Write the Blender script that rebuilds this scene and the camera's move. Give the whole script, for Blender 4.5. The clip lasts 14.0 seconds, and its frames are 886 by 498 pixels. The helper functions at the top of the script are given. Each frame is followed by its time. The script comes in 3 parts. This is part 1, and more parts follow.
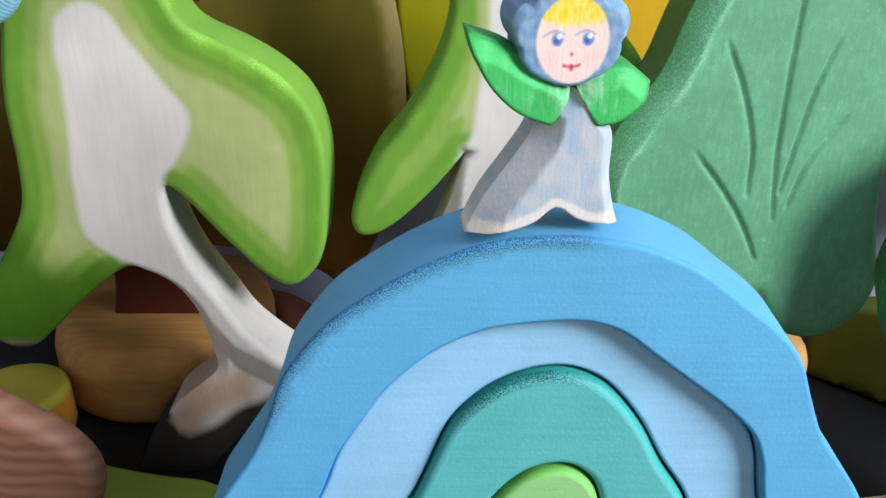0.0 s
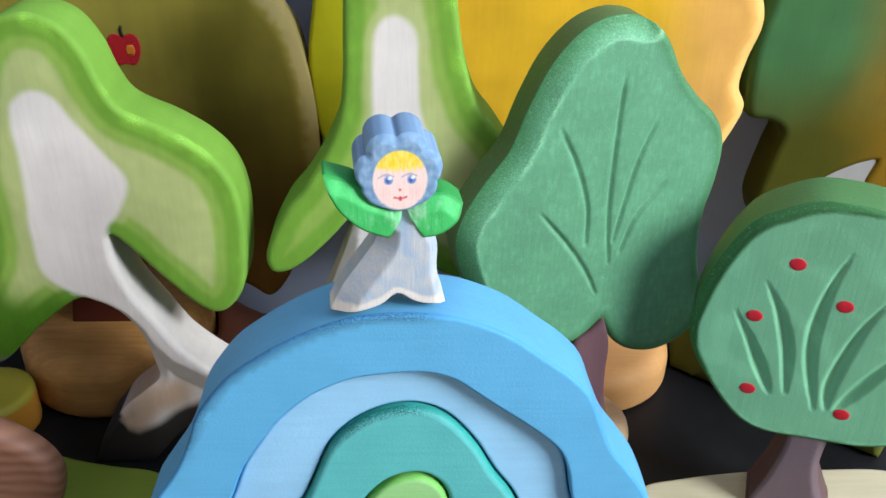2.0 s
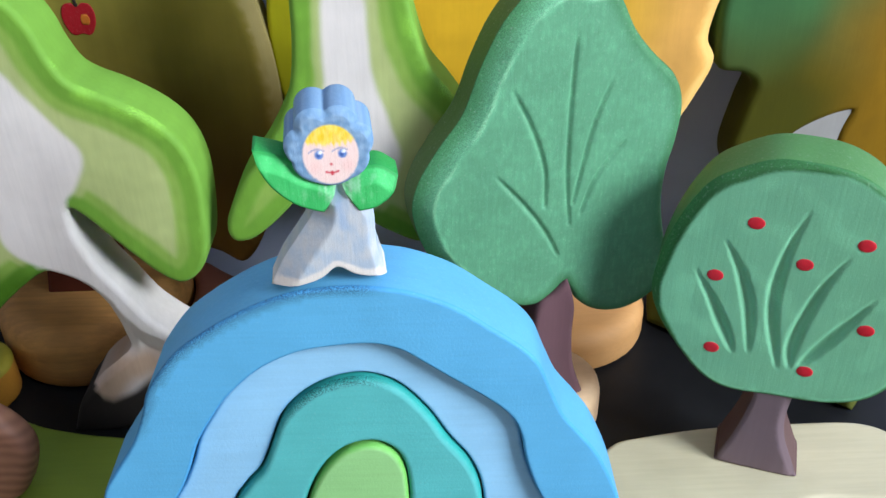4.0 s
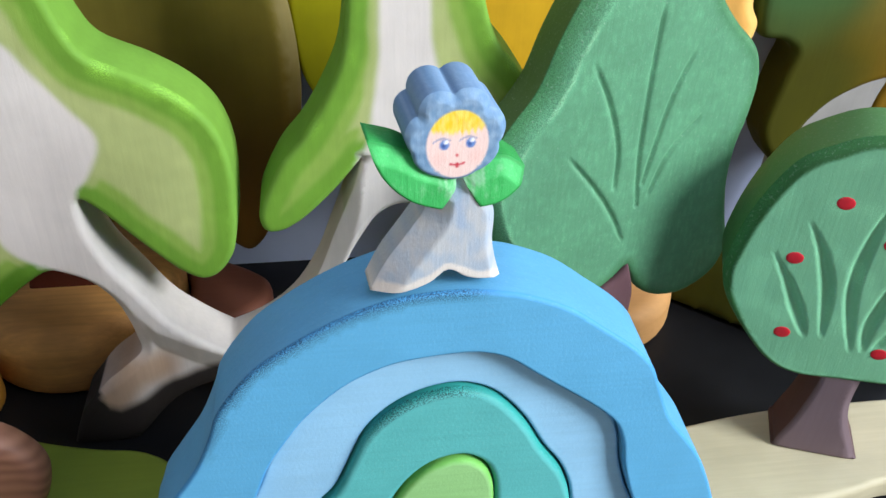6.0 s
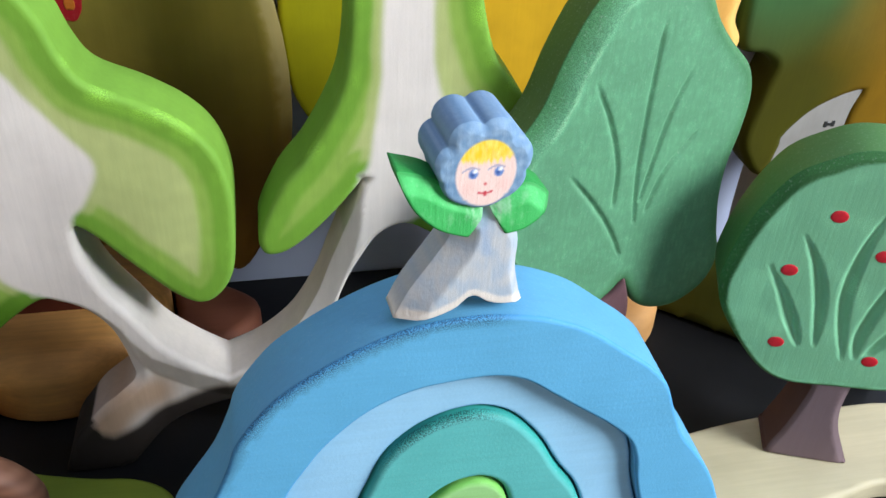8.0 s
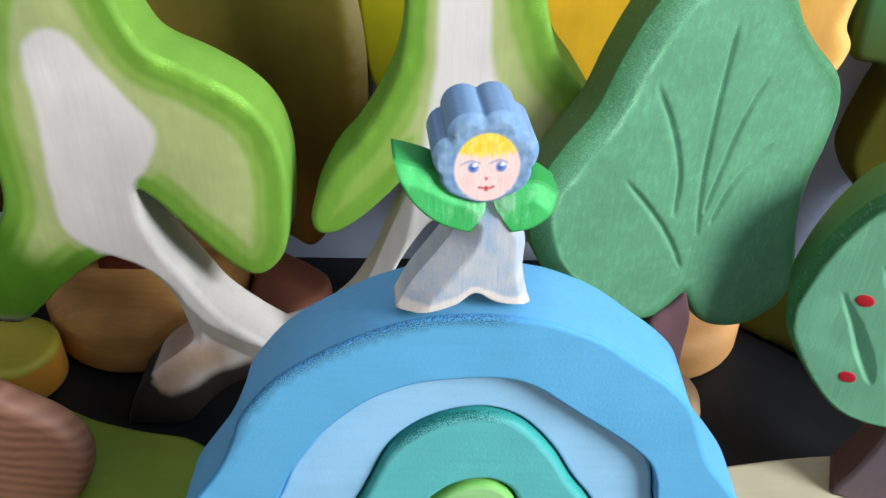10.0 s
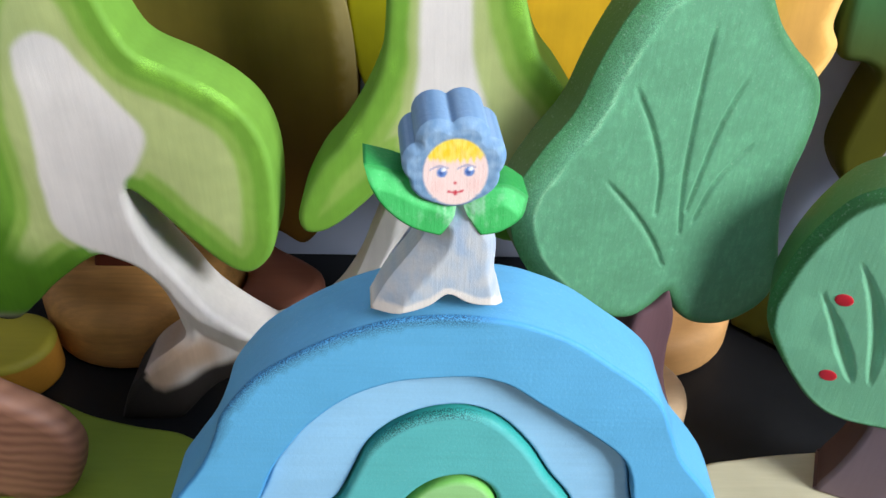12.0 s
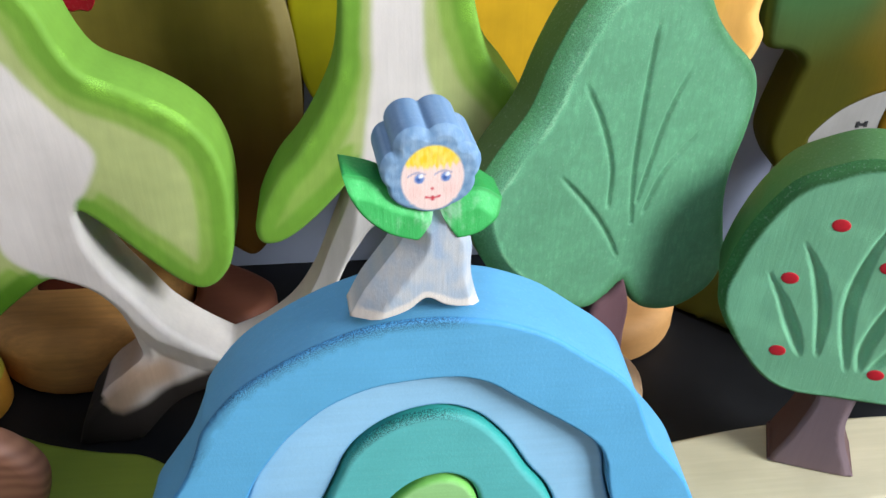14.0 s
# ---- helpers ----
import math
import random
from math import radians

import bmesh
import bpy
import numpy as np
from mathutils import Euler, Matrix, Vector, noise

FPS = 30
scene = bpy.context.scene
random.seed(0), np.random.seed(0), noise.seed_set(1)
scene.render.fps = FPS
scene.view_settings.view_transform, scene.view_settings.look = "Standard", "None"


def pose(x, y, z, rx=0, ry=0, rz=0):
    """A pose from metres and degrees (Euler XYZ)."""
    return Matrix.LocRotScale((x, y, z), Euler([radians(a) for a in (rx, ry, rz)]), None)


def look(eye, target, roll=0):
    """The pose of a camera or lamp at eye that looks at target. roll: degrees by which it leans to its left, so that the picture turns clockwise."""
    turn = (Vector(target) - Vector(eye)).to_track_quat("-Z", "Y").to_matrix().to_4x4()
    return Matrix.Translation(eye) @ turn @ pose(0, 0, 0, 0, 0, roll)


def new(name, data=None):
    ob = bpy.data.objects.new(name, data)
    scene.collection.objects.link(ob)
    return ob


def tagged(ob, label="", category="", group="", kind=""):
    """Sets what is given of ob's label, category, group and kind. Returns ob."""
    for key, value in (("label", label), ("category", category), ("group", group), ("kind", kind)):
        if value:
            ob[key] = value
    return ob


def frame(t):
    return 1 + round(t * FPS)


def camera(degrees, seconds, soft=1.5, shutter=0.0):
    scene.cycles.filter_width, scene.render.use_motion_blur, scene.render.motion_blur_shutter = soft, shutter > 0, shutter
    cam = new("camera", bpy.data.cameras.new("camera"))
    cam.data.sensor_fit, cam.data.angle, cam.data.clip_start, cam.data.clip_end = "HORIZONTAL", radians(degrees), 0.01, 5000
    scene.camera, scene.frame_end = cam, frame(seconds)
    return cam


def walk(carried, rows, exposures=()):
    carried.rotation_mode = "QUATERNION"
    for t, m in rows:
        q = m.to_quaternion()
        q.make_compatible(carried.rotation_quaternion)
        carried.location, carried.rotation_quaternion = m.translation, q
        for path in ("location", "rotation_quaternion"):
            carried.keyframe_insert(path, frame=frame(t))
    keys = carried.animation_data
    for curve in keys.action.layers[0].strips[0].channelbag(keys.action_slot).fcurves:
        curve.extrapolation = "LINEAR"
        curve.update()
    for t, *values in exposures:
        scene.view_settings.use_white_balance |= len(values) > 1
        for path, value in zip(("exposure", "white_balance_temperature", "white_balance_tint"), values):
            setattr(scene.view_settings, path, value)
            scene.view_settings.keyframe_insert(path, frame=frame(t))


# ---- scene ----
cam = camera(52.7, 14.0)
METRES, EYE, TILT, LEAN, TURN = 0.35, 0.272, -26.0, 0.0, 0.0
ROWS = [
    (0.0, 0.0, 0.0, 0.0, 0.0, 0.0, 0.0),
    (0.5, 0.0109, -0.1499, 0.0692, -1.0, -0.2, -0.86),
    (1.0, 0.0384, -0.1829, 0.0864, -1.12, -0.76, -0.71),
    (1.5, 0.0616, -0.1935, 0.0923, -1.78, -2.97, -0.06),
    (2.0, 0.1009, -0.2179, 0.1355, -1.88, -3.92, 0.18),
    (2.5, 0.1427, -0.2238, 0.1553, -1.8, -4.94, 0.8),
    (5.0, 0.1773, -0.1733, 0.1538, -1.19, -9.01, 2.01),
    (5.5, 0.0998, -0.1334, 0.1571, -2.96, -9.95, 1.92),
    (6.0, -0.0075, -0.0928, 0.1815, -6.97, -9.8, 2.17),
    (6.5, -0.07, -0.0877, 0.1873, -9.6, -9.47, 2.67),
    (7.0, -0.0905, -0.0929, 0.2018, -10.23, -9.38, 2.81),
    (7.5, -0.0753, -0.0834, 0.2079, -10.41, -9.48, 2.83),
    (8.0, -0.0673, -0.0821, 0.2047, -10.17, -9.74, 2.8),
    (10.5, 0.0696, -0.0704, 0.2018, 0.7, -10.27, -1.26),
    (11.0, 0.0735, -0.0773, 0.2036, 0.68, -10.3, -1.24),
    (11.5, 0.0769, -0.0808, 0.2045, 0.61, -10.34, -1.1),
    (12.0, 0.0819, -0.0838, 0.2126, 0.34, -10.69, -0.77),
    (12.5, 0.0806, -0.099, 0.2109, 0.18, -10.68, -0.66),
    (13.0, 0.0851, -0.111, 0.2114, -0.72, -10.62, -0.03),
    (13.5, 0.067, -0.0956, 0.2205, -3.18, -10.61, 1.25),
    (14.0, 0.0361, -0.0954, 0.2199, -5.11, -10.81, 1.75),
]
walk(cam, [(t, pose(0, 0, EYE, TILT, LEAN, TURN) @ pose(METRES * x, METRES * y, METRES * z, 90 + pitch, roll, yaw)) for t, x, y, z, yaw, pitch, roll in ROWS],
     [(0.0, 0.0, 6500, 10), (2.5, 0.0, 6450, 10), (5.0, 0.0, 6050, 10), (5.5, 0.0, 6100, 10), (6.2, 0.0, 6600, 10), (8.0, 0.0, 6600, 10), (11.0, 0.0, 6500, 10), (13.5, 0.0, 6600, 10), (14.0, 0.0, 6600, 10)])

# ---- light ----
world = bpy.data.worlds.new("world")
scene.world = world
world.use_nodes = True
wn = world.node_tree
sky = wn.nodes.new("ShaderNodeTexSky")
sky.sky_type, sky.sun_disc = "NISHITA", False
sky.sun_elevation, sky.sun_rotation = radians(35), radians(120)
wn.links.new(sky.outputs["Color"], wn.nodes["Background"].inputs["Color"])
wn.nodes["Background"].inputs["Strength"].default_value = 0.12


def area_lamp(name, eye, target, wide, high, power, colour):
    data = bpy.data.lights.new(name, "AREA")
    data.shape, data.size, data.size_y, data.energy, data.color = "RECTANGLE", wide, high, power, colour
    ob = new(name, data)
    ob.matrix_world = look(eye, target)
    return ob


# daylight of the right window, and an added warm fill behind the camera
area_lamp("window_light_side", (1.60, -0.72, 1.12), (0.0, 0.25, 0.1), 0.78, 0.78, 75.0, (0.88, 0.97, 1.05))
area_lamp("fill_light_back", (-1.15, -1.85, 0.80), (0.0, 0.25, 0.1), 1.2, 1.2, 7.5, (1.0, 0.90, 0.78))


# ---- materials ----
def lin(r, g, b):
    """Linear colour of an sRGB triple of 0 to 255."""
    return tuple(c / 255 / 12.92 if c < 10.3 else ((c / 255 + 0.055) / 1.055) ** 2.4 for c in (r, g, b))


def nodes_of(name):
    m = bpy.data.materials.new(name)
    m.use_nodes = True
    return m, m.node_tree.nodes, m.node_tree.links, m.node_tree.nodes["Principled BSDF"]


def wood_paint(name, rough=0.62, grain=0.10, bump=0.12, axis=2, blotch=0.10, scale=1.0, fleck=0.0, torn=0.0, sheen=0.35):
    """Glaze on wood: the colour comes from the mesh's paint attribute; grain runs along axis, with pores, blotches and worn flecks."""
    m, n, l, b = nodes_of(name)
    at = n.new("ShaderNodeAttribute")
    at.attribute_name = "paint"
    tc = n.new("ShaderNodeTexCoord")
    mp = n.new("ShaderNodeMapping")
    s = [420.0 * scale, 420.0 * scale, 420.0 * scale]
    s[axis] = 26.0 * scale
    mp.inputs["Scale"].default_value = s
    l.new(tc.outputs["Object"], mp.inputs["Vector"])
    g = n.new("ShaderNodeTexNoise")
    g.inputs["Scale"].default_value, g.inputs["Detail"].default_value, g.inputs["Roughness"].default_value = 1.0, 5.0, 0.65
    l.new(mp.outputs["Vector"], g.inputs["Vector"])
    k = n.new("ShaderNodeTexNoise")
    k.inputs["Scale"].default_value, k.inputs["Detail"].default_value = 38.0, 3.0
    l.new(tc.outputs["Object"], k.inputs["Vector"])
    f = n.new("ShaderNodeTexNoise")
    f.inputs["Scale"].default_value, f.inputs["Detail"].default_value = 900.0, 2.0
    l.new(tc.outputs["Object"], f.inputs["Vector"])

    def ranged(src, lo, hi):
        r = n.new("ShaderNodeMapRange")
        r.inputs["From Min"].default_value, r.inputs["From Max"].default_value = 0.3, 0.7
        r.inputs["To Min"].default_value, r.inputs["To Max"].default_value = lo, hi
        l.new(src, r.inputs["Value"])
        return r.outputs["Result"]

    mul = n.new("ShaderNodeMath")
    mul.operation = "MULTIPLY"
    l.new(ranged(g.outputs["Fac"], 1 - grain, 1 + grain), mul.inputs[0])
    l.new(ranged(k.outputs["Fac"], 1 - blotch, 1 + blotch), mul.inputs[1])
    vm = n.new("ShaderNodeVectorMath")
    vm.operation = "SCALE"
    l.new(at.outputs["Color"], vm.inputs[0])
    l.new(mul.outputs["Value"], vm.inputs["Scale"])
    col = vm.outputs["Vector"]
    if fleck:
        mx = n.new("ShaderNodeMix")
        mx.data_type = "RGBA"
        fr = n.new("ShaderNodeMapRange")
        fr.inputs["From Min"].default_value, fr.inputs["From Max"].default_value = 0.60, 0.74
        fr.inputs["To Max"].default_value = fleck
        l.new(f.outputs["Fac"], fr.inputs["Value"])
        l.new(fr.outputs["Result"], mx.inputs["Factor"])
        l.new(col, mx.inputs["A"])
        mx.inputs["B"].default_value = (0.75, 0.78, 0.72, 1)
        col = mx.outputs["Result"]
    if torn:
        v1 = n.new("ShaderNodeTexNoise")
        v1.inputs["Scale"].default_value, v1.inputs["Detail"].default_value = 2600.0, 1.0
        l.new(tc.outputs["Object"], v1.inputs["Vector"])
        pit = n.new("ShaderNodeMapRange")
        pit.inputs["From Min"].default_value, pit.inputs["From Max"].default_value = 0.40, 0.60
        pit.inputs["To Min"].default_value, pit.inputs["To Max"].default_value = 1.0, 0.0
        l.new(v1.outputs["Fac"], pit.inputs["Value"])
        inv = n.new("ShaderNodeMath")
        inv.operation = "SUBTRACT"
        inv.inputs[0].default_value = 1.0
        l.new(at.outputs["Alpha"], inv.inputs[1])
        amount = n.new("ShaderNodeMath")
        amount.operation = "MULTIPLY"
        l.new(pit.outputs["Result"], amount.inputs[0])
        l.new(inv.outputs["Value"], amount.inputs[1])
        dark = n.new("ShaderNodeVectorMath")
        dark.operation = "SCALE"
        dark.inputs["Scale"].default_value = torn
        l.new(col, dark.inputs[0])
        tm = n.new("ShaderNodeMix")
        tm.data_type = "RGBA"
        l.new(amount.outputs["Value"], tm.inputs["Factor"])
        l.new(col, tm.inputs["A"])
        l.new(dark.outputs["Vector"], tm.inputs["B"])
        col = tm.outputs["Result"]
    l.new(col, b.inputs["Base Color"])
    add = n.new("ShaderNodeMath")
    add.operation = "MULTIPLY_ADD"
    l.new(f.outputs["Fac"], add.inputs[0])
    add.inputs[1].default_value = 0.5
    l.new(g.outputs["Fac"], add.inputs[2])
    bp = n.new("ShaderNodeBump")
    bp.inputs["Strength"].default_value, bp.inputs["Distance"].default_value = bump, 0.0006
    l.new(add.outputs["Value"], bp.inputs["Height"])
    l.new(bp.outputs["Normal"], b.inputs["Normal"])
    l.new(ranged(k.outputs["Fac"], rough - 0.06, rough + 0.08), b.inputs["Roughness"])
    b.inputs["Specular IOR Level"].default_value = sheen
    return m


def plain(name, colour, rough=0.7, scale=60.0, vary=0.12, bump=0.1, dist=0.0006, sheen=0.5):
    m, n, l, b = nodes_of(name)
    tc = n.new("ShaderNodeTexCoord")
    k = n.new("ShaderNodeTexNoise")
    k.inputs["Scale"].default_value, k.inputs["Detail"].default_value = scale, 6.0
    l.new(tc.outputs["Object"], k.inputs["Vector"])
    r = n.new("ShaderNodeMapRange")
    r.inputs["From Min"].default_value, r.inputs["From Max"].default_value = 0.3, 0.7
    r.inputs["To Min"].default_value, r.inputs["To Max"].default_value = 1 - vary, 1 + vary
    l.new(k.outputs["Fac"], r.inputs["Value"])
    vm = n.new("ShaderNodeVectorMath")
    vm.operation = "SCALE"
    vm.inputs[0].default_value = colour
    l.new(r.outputs["Result"], vm.inputs["Scale"])
    l.new(vm.outputs["Vector"], b.inputs["Base Color"])
    bp = n.new("ShaderNodeBump")
    bp.inputs["Strength"].default_value, bp.inputs["Distance"].default_value = bump, dist
    l.new(k.outputs["Fac"], bp.inputs["Height"])
    l.new(bp.outputs["Normal"], b.inputs["Normal"])
    b.inputs["Roughness"].default_value, b.inputs["Specular IOR Level"].default_value = rough, sheen
    return m


def striped_wood(name, light, dark, ring=420.0, tilt=(0.0, 0.0, 0.0), rough=0.6):
    """Bare wood with growth rings as bands."""
    m, n, l, b = nodes_of(name)
    tc = n.new("ShaderNodeTexCoord")
    mp = n.new("ShaderNodeMapping")
    mp.inputs["Rotation"].default_value = tilt
    l.new(tc.outputs["Object"], mp.inputs["Vector"])
    w = n.new("ShaderNodeTexWave")
    w.wave_type, w.bands_direction = "BANDS", "Z"
    w.inputs["Scale"].default_value, w.inputs["Distortion"].default_value = ring / 6.28, 9.0
    w.inputs["Detail"].default_value, w.inputs["Detail Scale"].default_value = 3.0, 0.35
    l.new(mp.outputs["Vector"], w.inputs["Vector"])
    k = n.new("ShaderNodeTexNoise")
    k.inputs["Scale"].default_value, k.inputs["Detail"].default_value = 45.0, 6.0
    l.new(tc.outputs["Object"], k.inputs["Vector"])
    mx = n.new("ShaderNodeMix")
    mx.data_type = "RGBA"
    mx.inputs["A"].default_value, mx.inputs["B"].default_value = (*light, 1), (*dark, 1)
    mu = n.new("ShaderNodeMath")
    mu.operation = "MULTIPLY"
    l.new(w.outputs["Fac"], mu.inputs[0])
    l.new(k.outputs["Fac"], mu.inputs[1])
    l.new(mu.outputs["Value"], mx.inputs["Factor"])
    l.new(mx.outputs["Result"], b.inputs["Base Color"])
    bp = n.new("ShaderNodeBump")
    bp.inputs["Strength"].default_value, bp.inputs["Distance"].default_value = 0.15, 0.0006
    l.new(w.outputs["Fac"], bp.inputs["Height"])
    l.new(bp.outputs["Normal"], b.inputs["Normal"])
    b.inputs["Roughness"].default_value = rough
    return m


M_GLAZE = wood_paint("glazed_wood", rough=0.7, grain=0.04, blotch=0.07, sheen=0.2, torn=1.7)
M_GLAZE_X = wood_paint("glazed_wood_cross_grain", axis=0, grain=0.05, blotch=0.05)
M_HONEY = wood_paint("honey_wood", axis=0, grain=0.16, blotch=0.14, scale=0.55)
M_HILL = wood_paint("hill_glaze", axis=0, grain=0.035, blotch=0.05, bump=0.24, fleck=0.05, torn=0.24)
M_LEAF = wood_paint("green_glazed_wood", grain=0.035, blotch=0.06, bump=0.3, fleck=0.10, torn=1.9)
M_DOLL = wood_paint("doll_paint", grain=0.025, blotch=0.05, bump=0.3, scale=1.6, fleck=0.05)
M_BACK = wood_paint("soft_glaze", rough=0.75, grain=0.025, blotch=0.10, sheen=0.15)
M_TABLE = plain("black_lacquer", (0.009, 0.009, 0.010), rough=0.45, scale=30, vary=0.25, bump=0.05, sheen=0.22)
M_WALL = plain("white_wall", (0.50, 0.55, 0.72), rough=0.85, scale=25, vary=0.04, bump=0.1)
M_ROOM = plain("beige_room_paint", (0.46, 0.41, 0.35), rough=0.9, scale=20, vary=0.05, bump=0.1)
M_FLOOR = plain("floor_boards", (0.30, 0.20, 0.12), rough=0.5, scale=8, vary=0.2)
M_ROCK = striped_wood("ringed_bare_wood", lin(140, 96, 74), lin(92, 52, 36), ring=330.0, tilt=(0.25, -0.10, 0.0))
M_BLUEWOOD = striped_wood("blue_stained_wood", lin(142, 196, 212), lin(56, 122, 156), ring=1300.0, tilt=(0.0, -0.66, 0.0))
M_RED = plain("red_paint", lin(196, 24, 40), rough=0.55, scale=300, vary=0.12)
M_BLACK = plain("black_paint", (0.02, 0.02, 0.02), rough=0.6, scale=300, vary=0.2)


# ---- shaping ----
def smooth_ring(points, steps=6, closed=True):
    """A round curve through the points (Catmull-Rom). A point given twice is a sharp corner."""
    p = np.array(points, float)
    n, out = len(p), []
    for i in range(n if closed else n - 1):
        if closed:
            a, b, c, d = p[i - 1], p[i], p[(i + 1) % n], p[(i + 2) % n]
        else:
            a, b, c, d = p[max(i - 1, 0)], p[i], p[i + 1], p[min(i + 2, n - 1)]
        if np.hypot(*(c - b)) < 1e-6:
            continue
        for k in range(steps):
            s = k / steps
            out.append(0.5 * (2 * b + (c - a) * s + (2 * a - 5 * b + 4 * c - d) * s * s + (3 * b - a - 3 * c + d) * s ** 3))
    if not closed:
        out.append(p[-1])
    return np.array(out)


def path_distance(q, line, closed=False):
    """Distance of the points q from a polyline, and the place along it (0 to 1)."""
    a = line if closed else line[:-1]
    b = np.roll(line, -1, 0) if closed else line[1:]
    best, where = np.full(len(q), 1e9), np.zeros(len(q))
    for i in range(len(a)):
        ab = b[i] - a[i]
        s = np.clip(((q - a[i]) @ ab) / max(ab @ ab, 1e-12), 0, 1)
        d = np.hypot(*(q - a[i] - s[:, None] * ab).T)
        near = d < best
        best[near], where[near] = d[near], (i + s[near]) / len(a)
    return best, where


def inside(q, ring):
    x, y = q.T
    hit = np.zeros(len(q), bool)
    for (ax, ay), (bx, by) in zip(ring, np.roll(ring, -1, 0)):
        cross = (ay > y) != (by > y)
        hit ^= cross & (x < (bx - ax) * (y - ay) / (by - ay + 1e-12) + ax)
    return hit


def step01(x, lo, hi):
    s = np.clip((x - lo) / (hi - lo), 0, 1)
    return s * s * (3 - 2 * s)


def blend(a, b, s):
    return np.asarray(a) * (1 - s[:, None]) + np.asarray(b) * s[:, None]


def wobble(q, size, seed=0.0):
    return np.array([noise.noise((u / size + seed, v / size, seed)) for u, v in q])


def board(bm, ring, thick, bevel, paint, carve=None, step=2.5, depth=0.0, back_bevel=None, dome=0.0, side=None, chamfers=None, mask=None):
    """A sawn board in bm: the outline ring in mm (x, z), its front at y = depth, rounded front and back edges, thick mm deep.
    paint(q, d): colours of the points q at distance d from the edge. carve(q, d): depth of cuts in mm.
    chamfers: lines along which the edge is cut off flat, with the width of the cut or several widths along it. mask(q, d): where the grain is torn, 0 to 1."""
    layer = bm.verts.layers.float_color.get("paint") or bm.verts.layers.float_color.new("paint")
    lo, hi = ring.min(0), ring.max(0)
    area = 0.5 * np.sum(ring[:, 0] * np.roll(ring[:, 1], -1) - np.roll(ring[:, 0], -1) * ring[:, 1])
    if area < 0:
        ring = ring[::-1]
    tangent = np.roll(ring, -1, 0) - np.roll(ring, 1, 0)
    tangent /= np.maximum(np.hypot(*tangent.T), 1e-9)[:, None]
    inward = np.stack([-tangent[:, 1], tangent[:, 0]], 1)
    back_bevel = bevel if back_bevel is None else back_bevel
    gx, gy = np.meshgrid(np.arange(lo[0], hi[0], step), np.arange(lo[1], hi[1], step * 0.866))
    gx = gx + step * 0.5 * (np.arange(gx.shape[0]) % 2)[:, None]
    grid = np.stack([gx.ravel(), gy.ravel()], 1)
    grid = grid[inside(grid, ring)]
    grid = grid[path_distance(grid, ring, True)[0] > bevel + 1.2 + step * 0.3]
    rows = [grid]
    for part_ in (0.12, 0.35, 0.65, 1.0):
        off = ring + inward * bevel * part_
        d = path_distance(off, ring, True)[0]
        rows.append(off[(d > bevel * part_ * 0.97) & inside(off, ring)])
    for extra in (0.35, 1.2):
        off = ring + inward * (bevel + extra)
        rows.append(off[(path_distance(off, ring, True)[0] > bevel + extra * 0.97) & inside(off, ring)])
    pts = np.concatenate([ring, *rows])
    edges = [(i, (i + 1) % len(ring)) for i in range(len(ring))]
    from mathutils.geometry import delaunay_2d_cdt
    v2, _, faces, _, _, _ = delaunay_2d_cdt([Vector(p) for p in pts], edges, [], 1, 1e-4)
    q = np.array([tuple(v) for v in v2])
    d = path_distance(q, ring, True)[0]
    d[d < 1e-3] = 0
    colours = np.clip(paint(q, d), 0, 1)
    t = np.clip(1 - d / bevel, 0, 1)
    y = bevel * (1 - np.sqrt(np.maximum(1 - t * t, 0)))
    for line, wide in chamfers or ():
        away, where = path_distance(q, line)
        wide = np.maximum(np.interp(where, np.linspace(0, 1, len(wide)), wide), 0.05) if isinstance(wide, tuple) else wide
        y = np.maximum(y, 0.75 * wide * np.clip(1 - away / wide, 0, 1) ** 1.02)
    torn = mask(q, d) if mask else np.zeros(len(q))
    if dome:
        y = y - dome * (1 - np.exp(-d / 14.0)) + dome
    if carve:
        y = y + carve(q, d)
    front = []
    for (u, v), w, c, m in zip(q, y, colours, torn):
        vert = bm.verts.new((u / 1000, (depth + w) / 1000, v / 1000))
        vert[layer] = (*c, 1 - m)
        front.append(vert)
    for f in faces:
        try:
            bm.faces.new([front[i] for i in f]).smooth = True
        except ValueError:
            pass
    rim_y = bevel + dome
    rim = [front[i] for i in range(len(ring))]
    rim_c = np.clip((side or paint)(ring, np.zeros(len(ring))), 0, 1)
    last = rim
    back = [(thick - back_bevel, 0.0), (thick - back_bevel * 0.5, back_bevel * 0.134), (thick - back_bevel * 0.134, back_bevel * 0.5), (thick, back_bevel)]
    just = [v.co.y * 1000 - depth + 0.7 for v in rim]
    for w, shrink in [(None, 0.0), (rim_y + (thick - rim_y - back_bevel) * 0.5, 0.0)] + back:
        row = []
        for (u, v), c, near in zip(ring + inward * shrink, rim_c, just):
            vert = bm.verts.new((u / 1000, (depth + (near if w is None else max(w, near))) / 1000, v / 1000))
            vert[layer] = (*c, 1)
            row.append(vert)
        for i in range(len(row)):
            j = (i + 1) % len(row)
            bm.faces.new((last[j], last[i], row[i], row[j])).smooth = True
        last = row
    _, _, caps, origin, _, _ = delaunay_2d_cdt([Vector(p) for p in ring], edges, [], 1, 1e-4)
    done = set()
    for f in caps:
        ids = [origin[i][0] for i in f if origin[i]]
        if len(set(ids)) == 3 and frozenset(ids) not in done:
            done.add(frozenset(ids))
            bm.faces.new([last[i] for i in ids[::-1]])
    return bm


